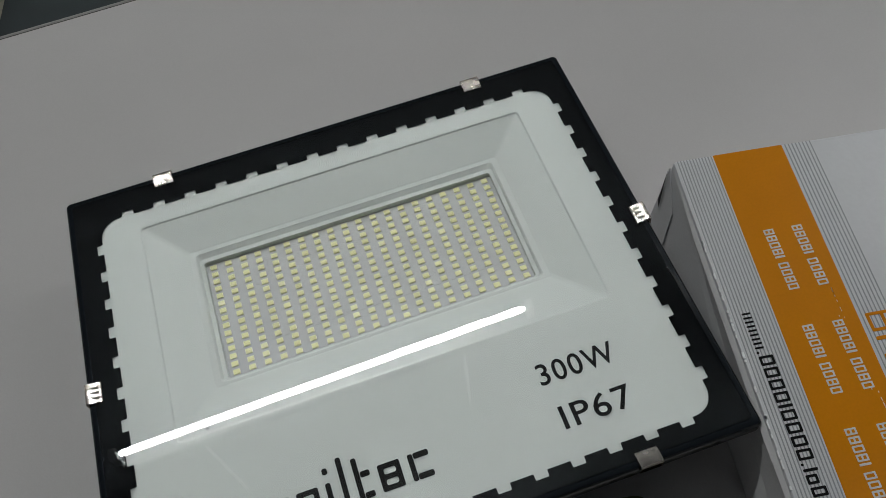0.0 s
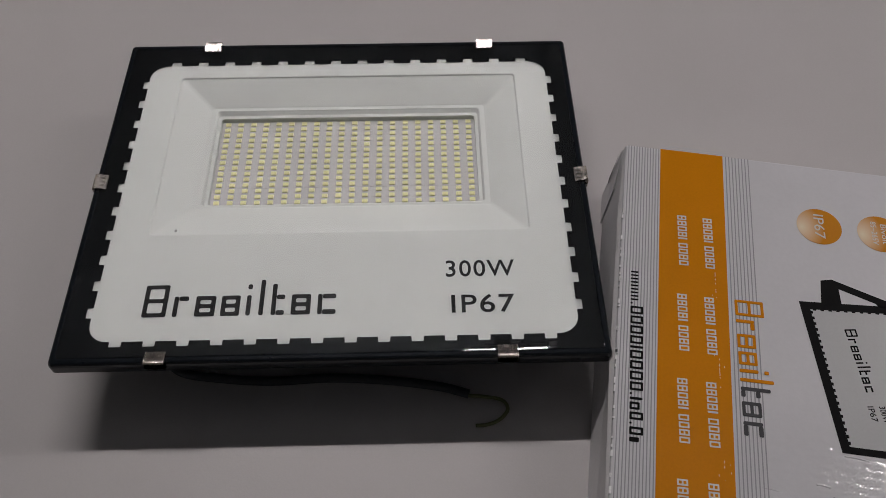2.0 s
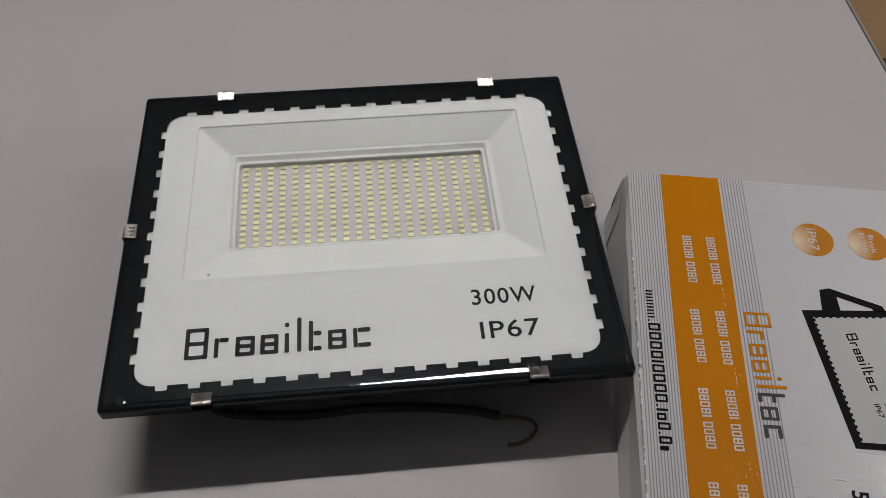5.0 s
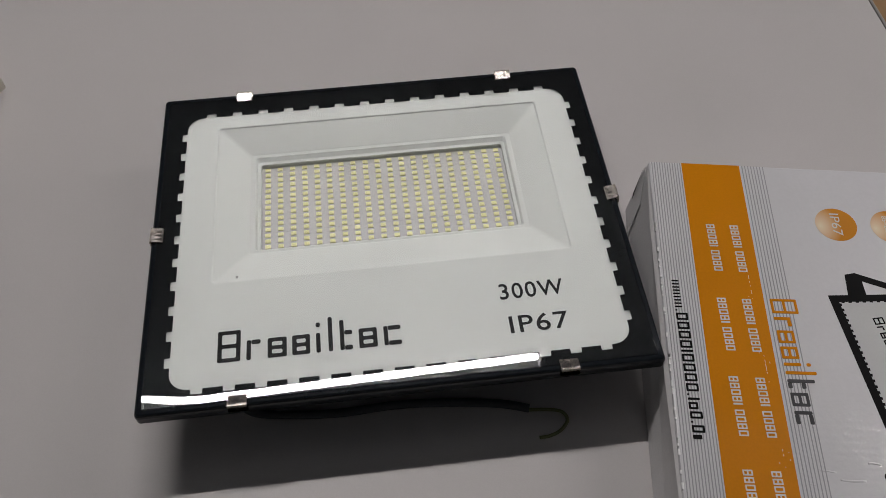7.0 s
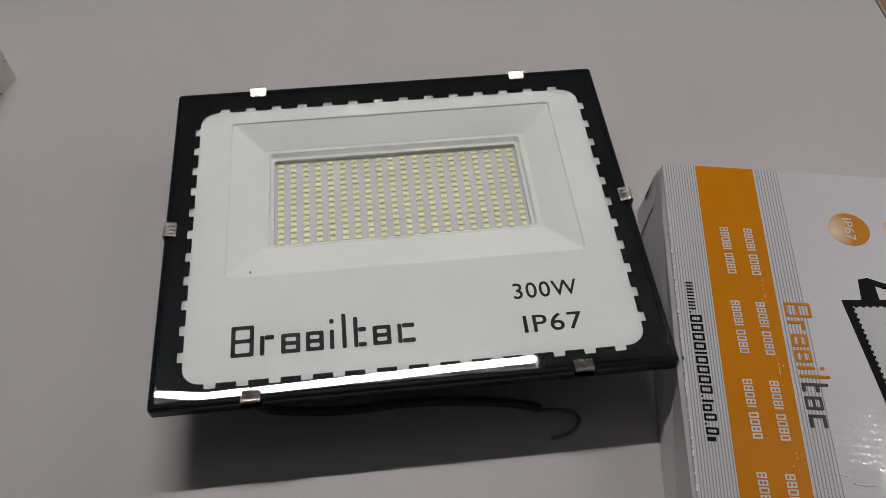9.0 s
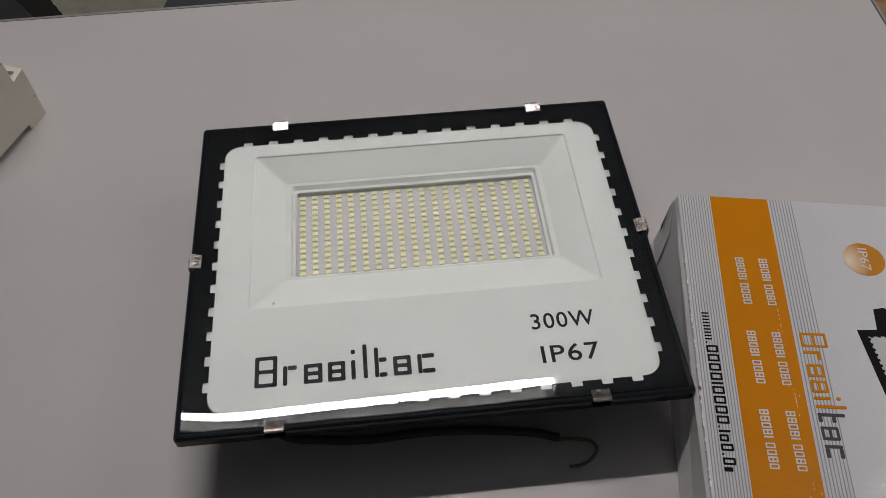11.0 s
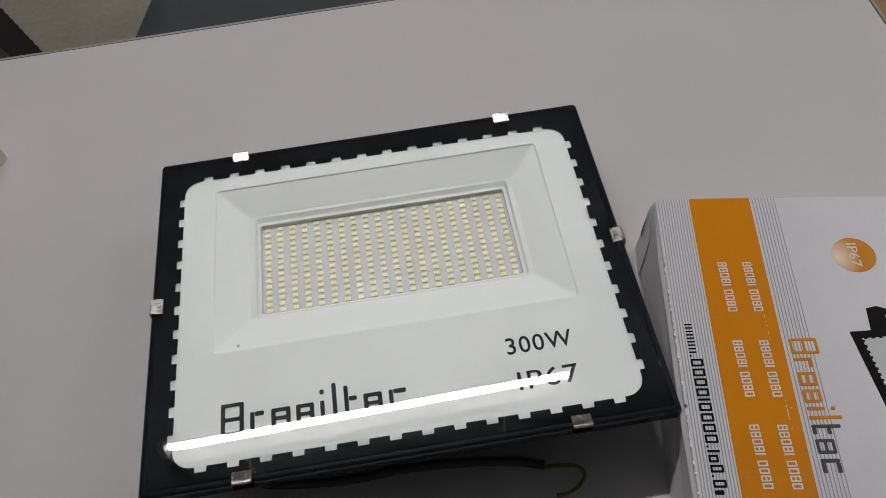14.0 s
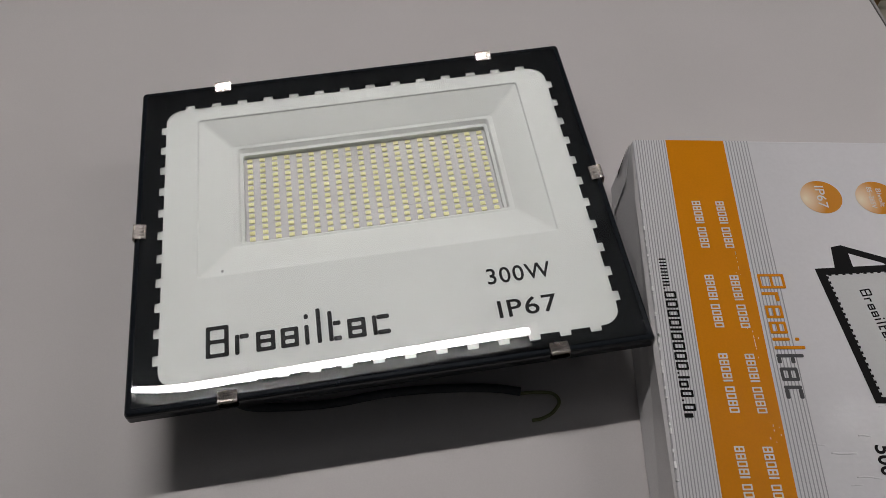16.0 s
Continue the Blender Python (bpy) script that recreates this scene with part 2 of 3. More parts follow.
def tube(path, radius, sides=10, closed_ends=True):
    bm = bmesh.new()
    pts = [Vector(p) for p in path]
    rings = []
    up = Vector((0, 0, 1))
    for i, p in enumerate(pts):
        d = (pts[min(i + 1, len(pts) - 1)] - pts[max(i - 1, 0)]).normalized()
        s = d.cross(up)
        if s.length < 1e-3:
            s = d.cross(Vector((1, 0, 0)))
        s.normalize()
        t = s.cross(d)
        rings.append([p + radius * (math.cos(a) * s + math.sin(a) * t) for a in (2 * math.pi * k / sides for k in range(sides))])
    return loft(bm, rings, closed_ends, closed_ends)


def smooth_path(pts, steps=8):
    """Catmull-Rom through the points."""
    ps = [Vector(p) for p in pts]
    ps = [2 * ps[0] - ps[1]] + ps + [2 * ps[-1] - ps[-2]]
    out = []
    for i in range(1, len(ps) - 2):
        for k in range(steps):
            t = k / steps
            a, b, c, d = ps[i - 1:i + 3]
            out.append(0.5 * ((2 * b) + (c - a) * t + (2 * a - 5 * b + 4 * c - d) * t ** 2 + (3 * b - a - 3 * c + d) * t ** 3))
    return out + [ps[-2]]


def cylinder(r, z0, z1, sides=24, bevel=0.0):
    rings = [(r, z0), (r, z1)] if not bevel else [(r - bevel, z0), (r, z0 + bevel), (r, z1 - bevel), (r - bevel, z1)]
    return loft(bmesh.new(), [[(q * math.cos(2 * math.pi * k / sides), q * math.sin(2 * math.pi * k / sides), z) for k in range(sides)] for q, z in rings], True, True)


def moved(bm, m):
    bmesh.ops.transform(bm, matrix=m, verts=bm.verts)
    return bm


def words(text, size, mat, parent, m, width=None, label="", name="lettering", bold=0.0, depth=0.00015, spacing=1.0):
    """Raised print in the built-in font, its lower left at m, stretched to width."""
    cu = bpy.data.curves.new(name, "FONT")
    cu.body, cu.size, cu.extrude, cu.offset = text, size, depth, bold
    cu.resolution_u, cu.space_character = 4, spacing
    tmp = new("tmp", cu)
    dg = bpy.context.evaluated_depsgraph_get()
    me = bpy.data.meshes.new_from_object(tmp.evaluated_get(dg))
    bpy.data.objects.remove(tmp)
    xs = [v.co.x for v in me.vertices]
    x0, w = min(xs), max(xs) - min(xs)
    k = width / w if width else 1
    for v in me.vertices:
        v.co = m @ Vector(((v.co.x - x0) * k, v.co.y, v.co.z))
    me.materials.clear()
    me.materials.append(mat)
    ob = new(name, me)
    ob.parent = parent
    if label:
        ob["label"] = label
    return ob


# ---- the room ----
def room():
    # ceiling and walls are unseen; place and tone only set the fill light
    x0, x1, y0, y1, top = -2.5, 3.8, -3.4, 4.2, 3.1
    f = part("floor", cube(x0, x1, y0, y1, -0.1, FLOOR_Z), M_FLOOR)
    tagged(f, "beige stone-like tiled floor, slightly stained, some shade in its dark blotches", "floor", kind="structure")
    c = part("ceiling", cube(x0, x1, y0, y1, top, top + 0.1), M_CEIL)
    tagged(c, "unseen plain grey ceiling, added for bounced light and reflections", "ceiling", kind="structure")
    for nm, b in (("wall_north", (x0 - 0.12, x1 + 0.12, y1, y1 + 0.12)), ("wall_south", (x0 - 0.12, x1 + 0.12, y0 - 0.12, y0)),
                  ("wall_west", (x0 - 0.12, x0, y0, y1)), ("wall_east", (x1, x1 + 0.12, y0, y1))):
        w = part(nm, cube(*b, -0.1, top + 0.1), M_WALL)
        tagged(w, "unseen plain grey wall, added to bounce the lamp light", "wall", kind="structure")


def tube_body():
    rings = ((0.0016, -0.597), (0.0055, -0.5955), (0.0082, -0.591), (0.0096, -0.584), (0.0098, -0.575))
    rings += tuple((q, -z) for q, z in reversed(rings))
    return loft(bmesh.new(), [[(q * math.cos(2 * math.pi * k / 20), q * math.sin(2 * math.pi * k / 20), z) for k in range(20)] for q, z in rings], True, True)


def ceiling_light():
    e = empty("ceiling_light", pose(-0.177, 0.7783, 2.52, 0, 0, 1.22))
    part("tube", moved(tube_body(), pose(0, 0, 0, 0, 90, 0)), M_TUBE, e, "glowing white fluorescent tube", True)
    part("batten", cube(-0.62, 0.62, -0.022, 0.022, 0.055, 0.10, 0.004), M_BATTEN, e, "dark grey batten housing")
    for s in (-1, 1):
        part("rod", moved(cylinder(0.005, 0.10, 0.58, 10), pose(s * 0.4, 0, 0)), M_FIX, e)
        part("end_holder", cube(s * 0.609 - 0.011, s * 0.609 + 0.011, -0.016, 0.016, -0.02, 0.046, 0.003), M_FIX, e)
    tagged(e, "grey batten ceiling lamp with one lit fluorescent tube", "ceiling lamp", "ceiling lamps in a row")
    copy_thing(e, pose(2.00, 0.825, 2.52, 0, 0, 1.22))


# ---- the table ----
def table():
    e = empty("table", pose(0, 0, 0))
    x0, x1, y0, y1, z = -0.95, 0.551, -0.36, 0.4480, TABLE_Z
    top = rect_loft([(x0, x1, y0, y1, 0.055, z - 0.024), (x0, x1, y0, y1, 0.055, z)], True, True, n=16)
    part("tabletop", top, M_TABLE, e)
    g = 0.0028
    part("groove", rect_loft([(x0 - g, x1 + g, y0 - g, y1 + g, 0.0566, z - 0.022), (x0 - g, x1 + g, y0 - g, y1 + g, 0.0566, z - 0.0012),
                              (x0 + g, x1 - g, y0 + g, y1 - g, 0.0534, z - 0.0012)], n=16), M_GROOVE, e, "dark joint line round the tabletop")
    o, i = 0.0070, 0.0028
    part("edge_strip", rect_loft([(x0 - i, x1 + i, y0 - i, y1 + i, 0.0566, z - 0.026), (x0 - o, x1 + o, y0 - o, y1 + o, 0.0625, z - 0.025),
                                  (x0 - o, x1 + o, y0 - o, y1 + o, 0.0625, z - 0.003), (x0 - o + 0.002, x1 + o - 0.002, y0 - o + 0.002, y1 + o - 0.002, 0.0605, z - 0.0003),
                                  (x0 - i - 0.001, x1 + i + 0.001, y0 - i - 0.001, y1 + i + 0.001, 0.0576, z - 0.0001),
                                  (x0 - i, x1 + i, y0 - i, y1 + i, 0.0566, z - 0.0016)], n=16), M_EDGE, e, "grey plastic edge strip", True)
    for ob in e.children:            # the far edge runs slightly askew
        for v in ob.data.vertices:
            if v.co.y > 0.1:
                v.co.y += 0.012 * v.co.x
            if v.co.x > 0.3:
                v.co.x += 0.03 * (v.co.y - 0.2)
    for sx in (x0 + 0.09, x1 - 0.09):
        for sy in (y0 + 0.08, y1 - 0.08):
            part("leg", cube(sx - 0.02, sx + 0.02, sy - 0.02, sy + 0.02, 0, z - 0.024, 0.003), M_LEG, e)
    tagged(e, "pale grey laminate table with rounded corners and grey edging", "table")


# ---- the floodlight ----
def toothed(x0, x1, y0, y1, r, deep, wide, nx, ny, sx, sy):
    """Rounded rectangle whose sides carry square teeth that point outwards."""
    cx, cy = (x0 + x1) / 2, (y0 + y1) / 2
    xs = [cx + sx * (2 * i / (nx - 1) - 1) for i in range(nx)]
    ys = [cy + sy * (2 * i / (ny - 1) - 1) for i in range(ny)]
    w = wide / 2
    corner = lambda px, py, a: [(px + r * math.cos(radians(a + 15 * i)), py + r * math.sin(radians(a + 15 * i))) for i in range(7)]
    pts = corner(x1 - r, y1 - r, 0)
    for x in reversed(xs):
        pts += [(x + w, y1), (x + w * 0.94, y1 + deep), (x - w * 0.94, y1 + deep), (x - w, y1)]
    pts += corner(x0 + r, y1 - r, 90)
    for y in reversed(ys):
        pts += [(x0, y + w), (x0 - deep, y + w * 0.94), (x0 - deep, y - w * 0.94), (x0, y - w)]
    pts += corner(x0 + r, y0 + r, 180)
    for x in xs:
        pts += [(x - w, y0), (x - w * 0.94, y0 - deep), (x + w * 0.94, y0 - deep), (x + w, y0)]
    pts += corner(x1 - r, y0 + r, 270)
    for y in ys:
        pts += [(x1, y - w), (x1 + deep, y - w * 0.94), (x1 + deep, y + w * 0.94), (x1, y + w)]
    return pts


def glyph_bars(specs, unit, stroke, mat, parent, m, name="mark_bar", z=0.0003, tall=1.0):
    """A mark as plain shapes. specs: x, width, low, high, hollow, in units."""
    for x, w, lo, hi, hollow in specs:
        lo, hi = lo * tall, hi * tall
        outer = round_rect(x * unit, (x + w) * unit, lo * unit, hi * unit, stroke * 0.35, 2)
        holes = []
        if hollow == 2:
            mid = (lo + hi) / 2 * unit
            holes = [round_rect(x * unit + stroke, (x + w) * unit - stroke, a, b, stroke * 0.3, 2) for a, b in ((lo * unit + stroke, mid - stroke / 2), (mid + stroke / 2, hi * unit - stroke))]
        elif hollow:
            holes = [round_rect(x * unit + stroke, (x + w) * unit - stroke, lo * unit + stroke, hi * unit - stroke, stroke * 0.3, 2)]
        part(name, moved(plate(outer, 0, z, holes), m), mat, parent)


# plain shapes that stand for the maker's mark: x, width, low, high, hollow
MARK = ((0, 0.74, 0, 1.0, 2), (0.94, 0.14, 0, 0.63, False), (1.09, 0.30, 0.49, 0.63, False), (1.62, 0.62, 0, 0.63, 2), (2.42, 0.58, 0, 0.63, 2),
        (3.20, 0.14, 0, 0.63, False), (3.20, 0.14, 0.83, 0.98, False), (3.60, 0.14, 0, 1.12, False), (3.98, 0.14, 0, 0.98, False), (4.13, 0.26, 0.49, 0.63, False),
        (4.13, 0.26, 0, 0.14, False), (4.60, 0.60, 0, 0.63, 2), (5.42, 0.14, 0, 0.63, False), (5.57, 0.42, 0.49, 0.63, False), (5.57, 0.42, 0, 0.14, False))


def bowed_pane(gx, gy, z0, z1, nx=72, ny=60):
    """A toughened pane: flat but for a faint lift along the near edge and droop at its corners."""
    bm = bmesh.new()
    sheets = []
    for z in (z0, z1):
        rows = []
        for j in range(ny + 1):
            y = -gy + 2 * gy * j / ny
            t = max(0.0, (-y - 0.115) / (gy - 0.115)) ** 2
            row = []
            for i in range(nx + 1):
                x = -gx + 2 * gx * i / nx
                s = max(0.0, (abs(x) - 0.135) / (gx - 0.135)) ** 2
                row.append(bm.verts.new((x, y, z + t * (0.00005 * (1 - s) - 0.00010 * s))))
            rows.append(row)
        sheets.append(rows)
    lo, hi = sheets
    for j in range(ny):
        for i in range(nx):
            bm.faces.new((hi[j][i], hi[j][i + 1], hi[j + 1][i + 1], hi[j + 1][i])).smooth = True
            bm.faces.new((lo[j][i], lo[j + 1][i], lo[j + 1][i + 1], lo[j][i + 1])).smooth = True
    rim = [(0, i) for i in range(nx)] + [(j, nx) for j in range(ny)] + [(ny, nx - i) for i in range(nx)] + [(ny - j, 0) for j in range(ny)]
    for (a, b), (c, d) in zip(rim, rim[1:] + rim[:1]):
        bm.faces.new((lo[a][b], lo[c][d], hi[c][d], hi[a][b]))
        for k in (lo, hi):
            bm.edges.get((k[a][b], k[c][d])).smooth = False
    return bm


def floodlight():
    e = empty("floodlight", pose(0, LAMP_CY, TABLE_Z))
    H = FACE_Z - TABLE_Z
    X, XL, YF, YB = 0.1868, 0.1888, 0.1525, 0.1572      # right, left, front and back edge
    gx, gl, gf, gb = X - 0.0052, XL - 0.0052, YF - 0.0052, YB - 0.0052
    # cast housing under the frame, with a stepped back
    part("housing", rect_loft([(-0.120, 0.120, -0.10, 0.10, 0.010, 0.0005), (-0.128, 0.128, -0.108, 0.108, 0.012, 0.003), (-0.164, 0.168, -0.128, 0.136, 0.012, 0.016),
                               (-0.168, 0.172, -0.134, 0.140, 0.010, 0.046), (-0.178, 0.178, -0.145, 0.149, 0.010, H - 0.0110)], True, False), M_BODY, e, "black cast housing")
    # front frame: the lip falls away towards its outer edge

    def ring(d, r, z):
        return (-XL + d, X - d, -YF + d, YB - d, r, z)
    part("front_frame", rect_loft([ring(0.006, 0.005, H - 0.0120), ring(0, 0.0035, H - 0.0105), ring(0, 0.0035, H - 0.0040), ring(0.0004, 0.0033, H - 0.0022), ring(0.0012, 0.0031, H - 0.0009),
                                   ring(0.0022, 0.003, H - 0.0003), ring(0.0042, 0.003, H - 0.0001), ring(0.005, 0.003, H - 0.0005), ring(0.005, 0.003, H - 0.012)]), M_BLACK, e, "glossy black frame")
    # white reflector with its funnel
    oy0, oy1 = -0.0455, 0.1168           # funnel's mouth
    iy0, iy1 = -0.0138, 0.0920           # its floor
    wy0, wy1 = -0.0085, 0.0828           # window to the board
    z = H - 0.0026
    part("reflector", rect_loft([(-gl, gx, -gf, gb, 0.003, z), (-0.1405, 0.1405, oy0 - 0.0015, oy1 + 0.0015, 0.004, z), (-0.1400, 0.1400, oy0 - 0.0004, oy1 + 0.0006, 0.003, z - 0.0002), (-0.1392, 0.1392, oy0 + 0.0002, oy1, 0.003, z - 0.0012),
                                 (-0.1375, 0.1375, oy0 + 0.0015, oy1 - 0.0015, 0.003, z - 0.0018),
                                 (-0.1150, 0.1150, iy0 - 0.001, iy1 + 0.001, 0.003, z - 0.0105), (-0.1135, 0.1135, iy0, iy1, 0.003, z - 0.0110),
                                 (-0.1095, 0.1095, iy0 + 0.0025, iy1 - 0.003, 0.003, z - 0.0112), (-0.1088, 0.1088, iy0 + 0.0032, iy1 - 0.0036, 0.003, z - 0.0118),
                                 (-0.1078, 0.1078, iy0 + 0.0042, wy1 + 0.0030, 0.003, z - 0.0138),
                                 (-0.1052, 0.1052, wy0, wy1, 0.0025, z - 0.0140), (-0.1049, 0.1049, wy0 + 0.0003, wy1 - 0.0003, 0.0025, z - 0.0200)]), M_WHITE, e, "white moulded reflector")
    board = part("led_board", cube(-0.110, 0.110, wy0 - 0.004, wy1 + 0.004, z - 0.0195, z - 0.0180), M_BOARD, e, "pale grey circuit board")
    bm = bmesh.new()
    box(bm, -0.0022, 0.0022, -0.0017, 0.0017, 0, 0.0012, mat=0)
    box(bm, -0.0018, 0.0018, -0.0013, 0.0013, 0.0012, 0.00135, mat=1)
    led = part("led", bm, [M_LEDBODY, M_PHOS], board)
    zl = z - 0.0180
    for y in (wy0 + 0.0024, wy0 + 0.0017 + 3 * 0.00592):
        part("trace", cube(-0.1045, 0.1045, y, y + 0.0005, zl, zl + 0.00012), M_TRACE, board, "thin glossy circuit trace")
    first = True
    for r in range(15):
        for c in range(20):
            o = led if first else new("led", led.data)
            o.parent = board
            o.location = ((c - 9.5) * 0.01052 + random.uniform(-1, 1) * 0.00012, wy0 + 0.0047 + r * 0.00592 + random.uniform(-1, 1) * 0.0001, zl - 0.00015)
            o.rotation_euler = (radians(random.gauss(0, 2.2)), radians(random.uniform(-3, 3)), radians(random.uniform(-2, 2)))
            first = False
    # black border print with its toothed inner outline
    hole = toothed(-0.1665, 0.1665, -0.1350, 0.1315, 0.014, 0.0040, 0.0084, 14, 11, 0.1465, 0.1105)
    part("border_print", plate(round_rect(-gl, gx, -gf, gb, 0.003, 6), H - 0.0020, H - 0.0017, [hole]), M_PRINT, e, "black border print with square teeth")
    g = part("cover_glass", moved(bowed_pane((gl + gx) / 2, (gf + gb) / 2, H - 0.0014, H), pose((gx - gl) / 2, (gb - gf) / 2, 0)), M_GLASS, e, "clear cover glass")
    g.visible_shadow = False
    # print under the glass
    zp = H - 0.0024
    words("300W", 0.0195, M_INK, e, pose(0.0768, -0.0872, zp), 0.0490, "black lettering", bold=0.00015, spacing=1.10)
    words("IP67", 0.0205, M_INK, e, pose(0.0800, -0.1168, zp), 0.0440, "black lettering", bold=0.00015, spacing=1.10)
    glyph_bars(MARK, 0.0222, 0.0031, M_INK, e, pose(-0.1330, -0.1160, zp - 0.0001), tall=1.16)
    part("speck", moved(plate(round_rect(-0.0009, 0.0009, -0.0012, 0.0012, 0.0006, 3), 0, 0.0003), pose(-0.1205, -0.0428, zp)), M_SPECK, e)

    # spring clips
    def clip(x, y, turn, ridged):
        c = part("clip", moved(clip_mesh(ridged), pose(x, y, H, 0, 0, turn)), M_CLIP, e, "bright steel spring clip")
        return c
    for x in (-0.1175, 0.1165):
        clip(x, YB - 0.0012, 0, False)
        clip(x, -YF, 180, False)
    clip(-XL + 0.001, 0.003, 90, True)
    clip(X, 0.003, -90, True)
    tagged(e, "black-framed floodlight with white face and yellow chips on the table", "floodlight")
    return e


def clip_mesh(ridged):
    """A bent strip over the frame's edge: outward is +y."""
    bm = bmesh.new()
    w, th = 0.0068, 0.0007
    prof = [(-0.0088, 0.0001), (-0.0083, 0.0006), (-0.0010, 0.0024), (0.0006, 0.0023), (0.0014, 0.0010), (0.0014, -0.0058), (0.0006, -0.0070)]
    rows = []
    for y, z in prof:
        rows.append([bm.verts.new((x, y, z)) for x in (-w, -w * 0.9, w * 0.9, w)])
    for a, b in zip(rows, rows[1:]):
        for i in range(3):
            bm.faces.new((a[i], a[i + 1], b[i + 1], b[i]))
    bmesh.ops.solidify(bm, geom=list(bm.faces), thickness=th)
    if ridged:
        for k in (-1, 0, 1):
            box(bm, k * 0.0036 - 0.0007, k * 0.0036 + 0.0007, -0.0075, -0.0030, 0.0008, 0.0026, 0.0003, 1)
    return bm


def power_cable():
    e = empty("power_cable", pose(0, 0, TABLE_Z))
    p = smooth_path([(-0.10, -0.080, 0.012), (-0.125, -0.100, 0.008), (-0.118, -0.1125, 0.0045), (-0.085, -0.1185, 0.004), (-0.05, -0.121, 0.004), (-0.01, -0.1195, 0.004),
                     (0.03, -0.122, 0.004), (0.07, -0.128, 0.004), (0.092, -0.1345, 0.004)])
    part("sheath", tube(p, 0.0034, 12), M_SHEATH, e, "black round cable sheath", True)
    q = smooth_path([(0.090, -0.1355, 0.0035), (0.104, -0.1365, 0.003), (0.116, -0.1395, 0.0028), (0.1195, -0.1465, 0.002), (0.113, -0.154, 0.0016), (0.104, -0.1575, 0.0016), (0.096, -0.158, 0.0016)])
    part("wire", tube(q, 0.0014, 8), M_WIRE, e, "thin olive insulated wire", True)
    tagged(e, "black power cable with bare wire end beside the floodlight", "cable")


# ---- the carton ----
def carton():
    BU, BV, BH = 0.325, 0.41, 0.0645
    th = 10.5
    e = empty("product_carton", pose(0.2224, 0.0497, TABLE_Z, 0, 0, -th))
    # own axes: x to the far side of the top, y away from the viewer; the top starts at (0, 0) and runs to y = -BV
    z = BH
    # top sheet with soft edges, four sides
    part("shell", rect_loft([(0.0008, BU, -BV, -0.0008, 0.002, 0.0004), (0.0, BU, -BV, 0, 0.002, 0.003), (0, BU, -BV, 0, 0.002, z - 0.0022), (0.0006, BU - 0.0006, -BV + 0.0006, -0.0006, 0.002, z - 0.0006),
                             (0.002, BU - 0.002, -BV + 0.002, -0.002, 0.002, z)], True, True, n=3), M_CARTON, e, "white printed cardboard shell")
    # end flap tucked a little inwards on the lamp's side
    bm = bmesh.new()
    v = [bm.verts.new(p) for p in ((-0.0004, -0.002, z - 0.004), (-0.0004, -0.002, 0.002), (-0.007, -0.030, 0.002), (-0.005, -0.26, 0.002), (-0.0012, -0.38, 0.002),
                                   (-0.0004, -BV + 0.004, z - 0.004), (-0.0025, -0.2, z - 0.006), (-0.002, -0.06, z - 0.006))]
    bm.faces.new(v)
    bmesh.ops.triangulate(bm, faces=bm.faces)
    bmesh.ops.solidify(bm, geom=list(bm.faces), thickness=0.0006)
    part("side_flap", bm, M_CARTSIDE, e, "grey-white side flap")
    bm = bmesh.new()
    v = [bm.verts.new(p) for p in ((-0.0015, -0.001, z - 0.006), (-0.0085, -0.003, 0.001), (-0.0085, -0.032, 0.001), (-0.0040, -0.026, z - 0.026))]
    bm.faces.new(v)
    bmesh.ops.triangulate(bm, faces=bm.faces)
    bmesh.ops.solidify(bm, geom=list(bm.faces), thickness=0.0006)
    part("corner_tuck", bm, M_CARTSIDE, e, "folded corner tuck")
    # dark wedge laid on the tuck for the shade in the corner gap
    bm = bmesh.new()
    bm.faces.new([bm.verts.new(p) for p in ((-0.0024, -0.0012, z - 0.006), (-0.0044, -0.0045, z - 0.020), (-0.0070, -0.0100, 0.024), (-0.0066, -0.0050, 0.027))])
    bmesh.ops.solidify(bm, geom=list(bm.faces), thickness=0.0005)
    part("slit_shade", bm, M_HOLESHADE, e, "dark sheet for the shade in the corner gap")
    d = 0.0002

    def sheet(name, u0, u1, v0, v1, mat, lift=1.0, label=""):
        return part(name, cube(u0, u1, -v1, -v0, z - 0.0002, z + d * lift), mat, e, label)

    sheet("orange_band", 0.0275, 0.0755, 0.0008, BV - 0.001, M_ORANGE, 1, "orange printed band")
    for i in range(12):
        u = 0.0025 + i * 0.00212
        sheet("pinstripe", u, u + 0.00072, 0.001, BV - 0.002, M_LINE)
    for i in range(8):
        u = 0.0775 + i * 0.00245
        sheet("pinstripe", u, u + 0.00072, 0.001, BV - 0.002, M_LINE)
    # worn bright edge
    rng = random.Random(4)
    for k in range(46):
        a = 0.05 + 0.33 * rng.random()
        part("edge_wear", cube(-0.0002, 0.0006 + 0.0008 * rng.random(), -a - 0.0008 - 0.004 * rng.random(), -a, z - 0.0016, z - 0.0002 + 0.0003), M_WORN, e)
    # white marks on the band: nine small bars each
    for u in (0.0404, 0.0590):
        for v0 in (0.0653, 0.1349, 0.2006, 0.2690, 0.3365):
            for k in range(9):
                w = 0.0013 if k == 4 else 0.0040
                m = pose(u, -v0, z, 0, 0, -88) @ pose(k * 0.0051, 0, 0)
                glyph_bars(((0, w / 0.001, 0, 6.6, 0 if k == 4 else 2 if k in (0, 1, 3, 7) else 1),), 0.001, 0.0010, M_WHITEINK, e, m, "white_bar", d * 2.2)
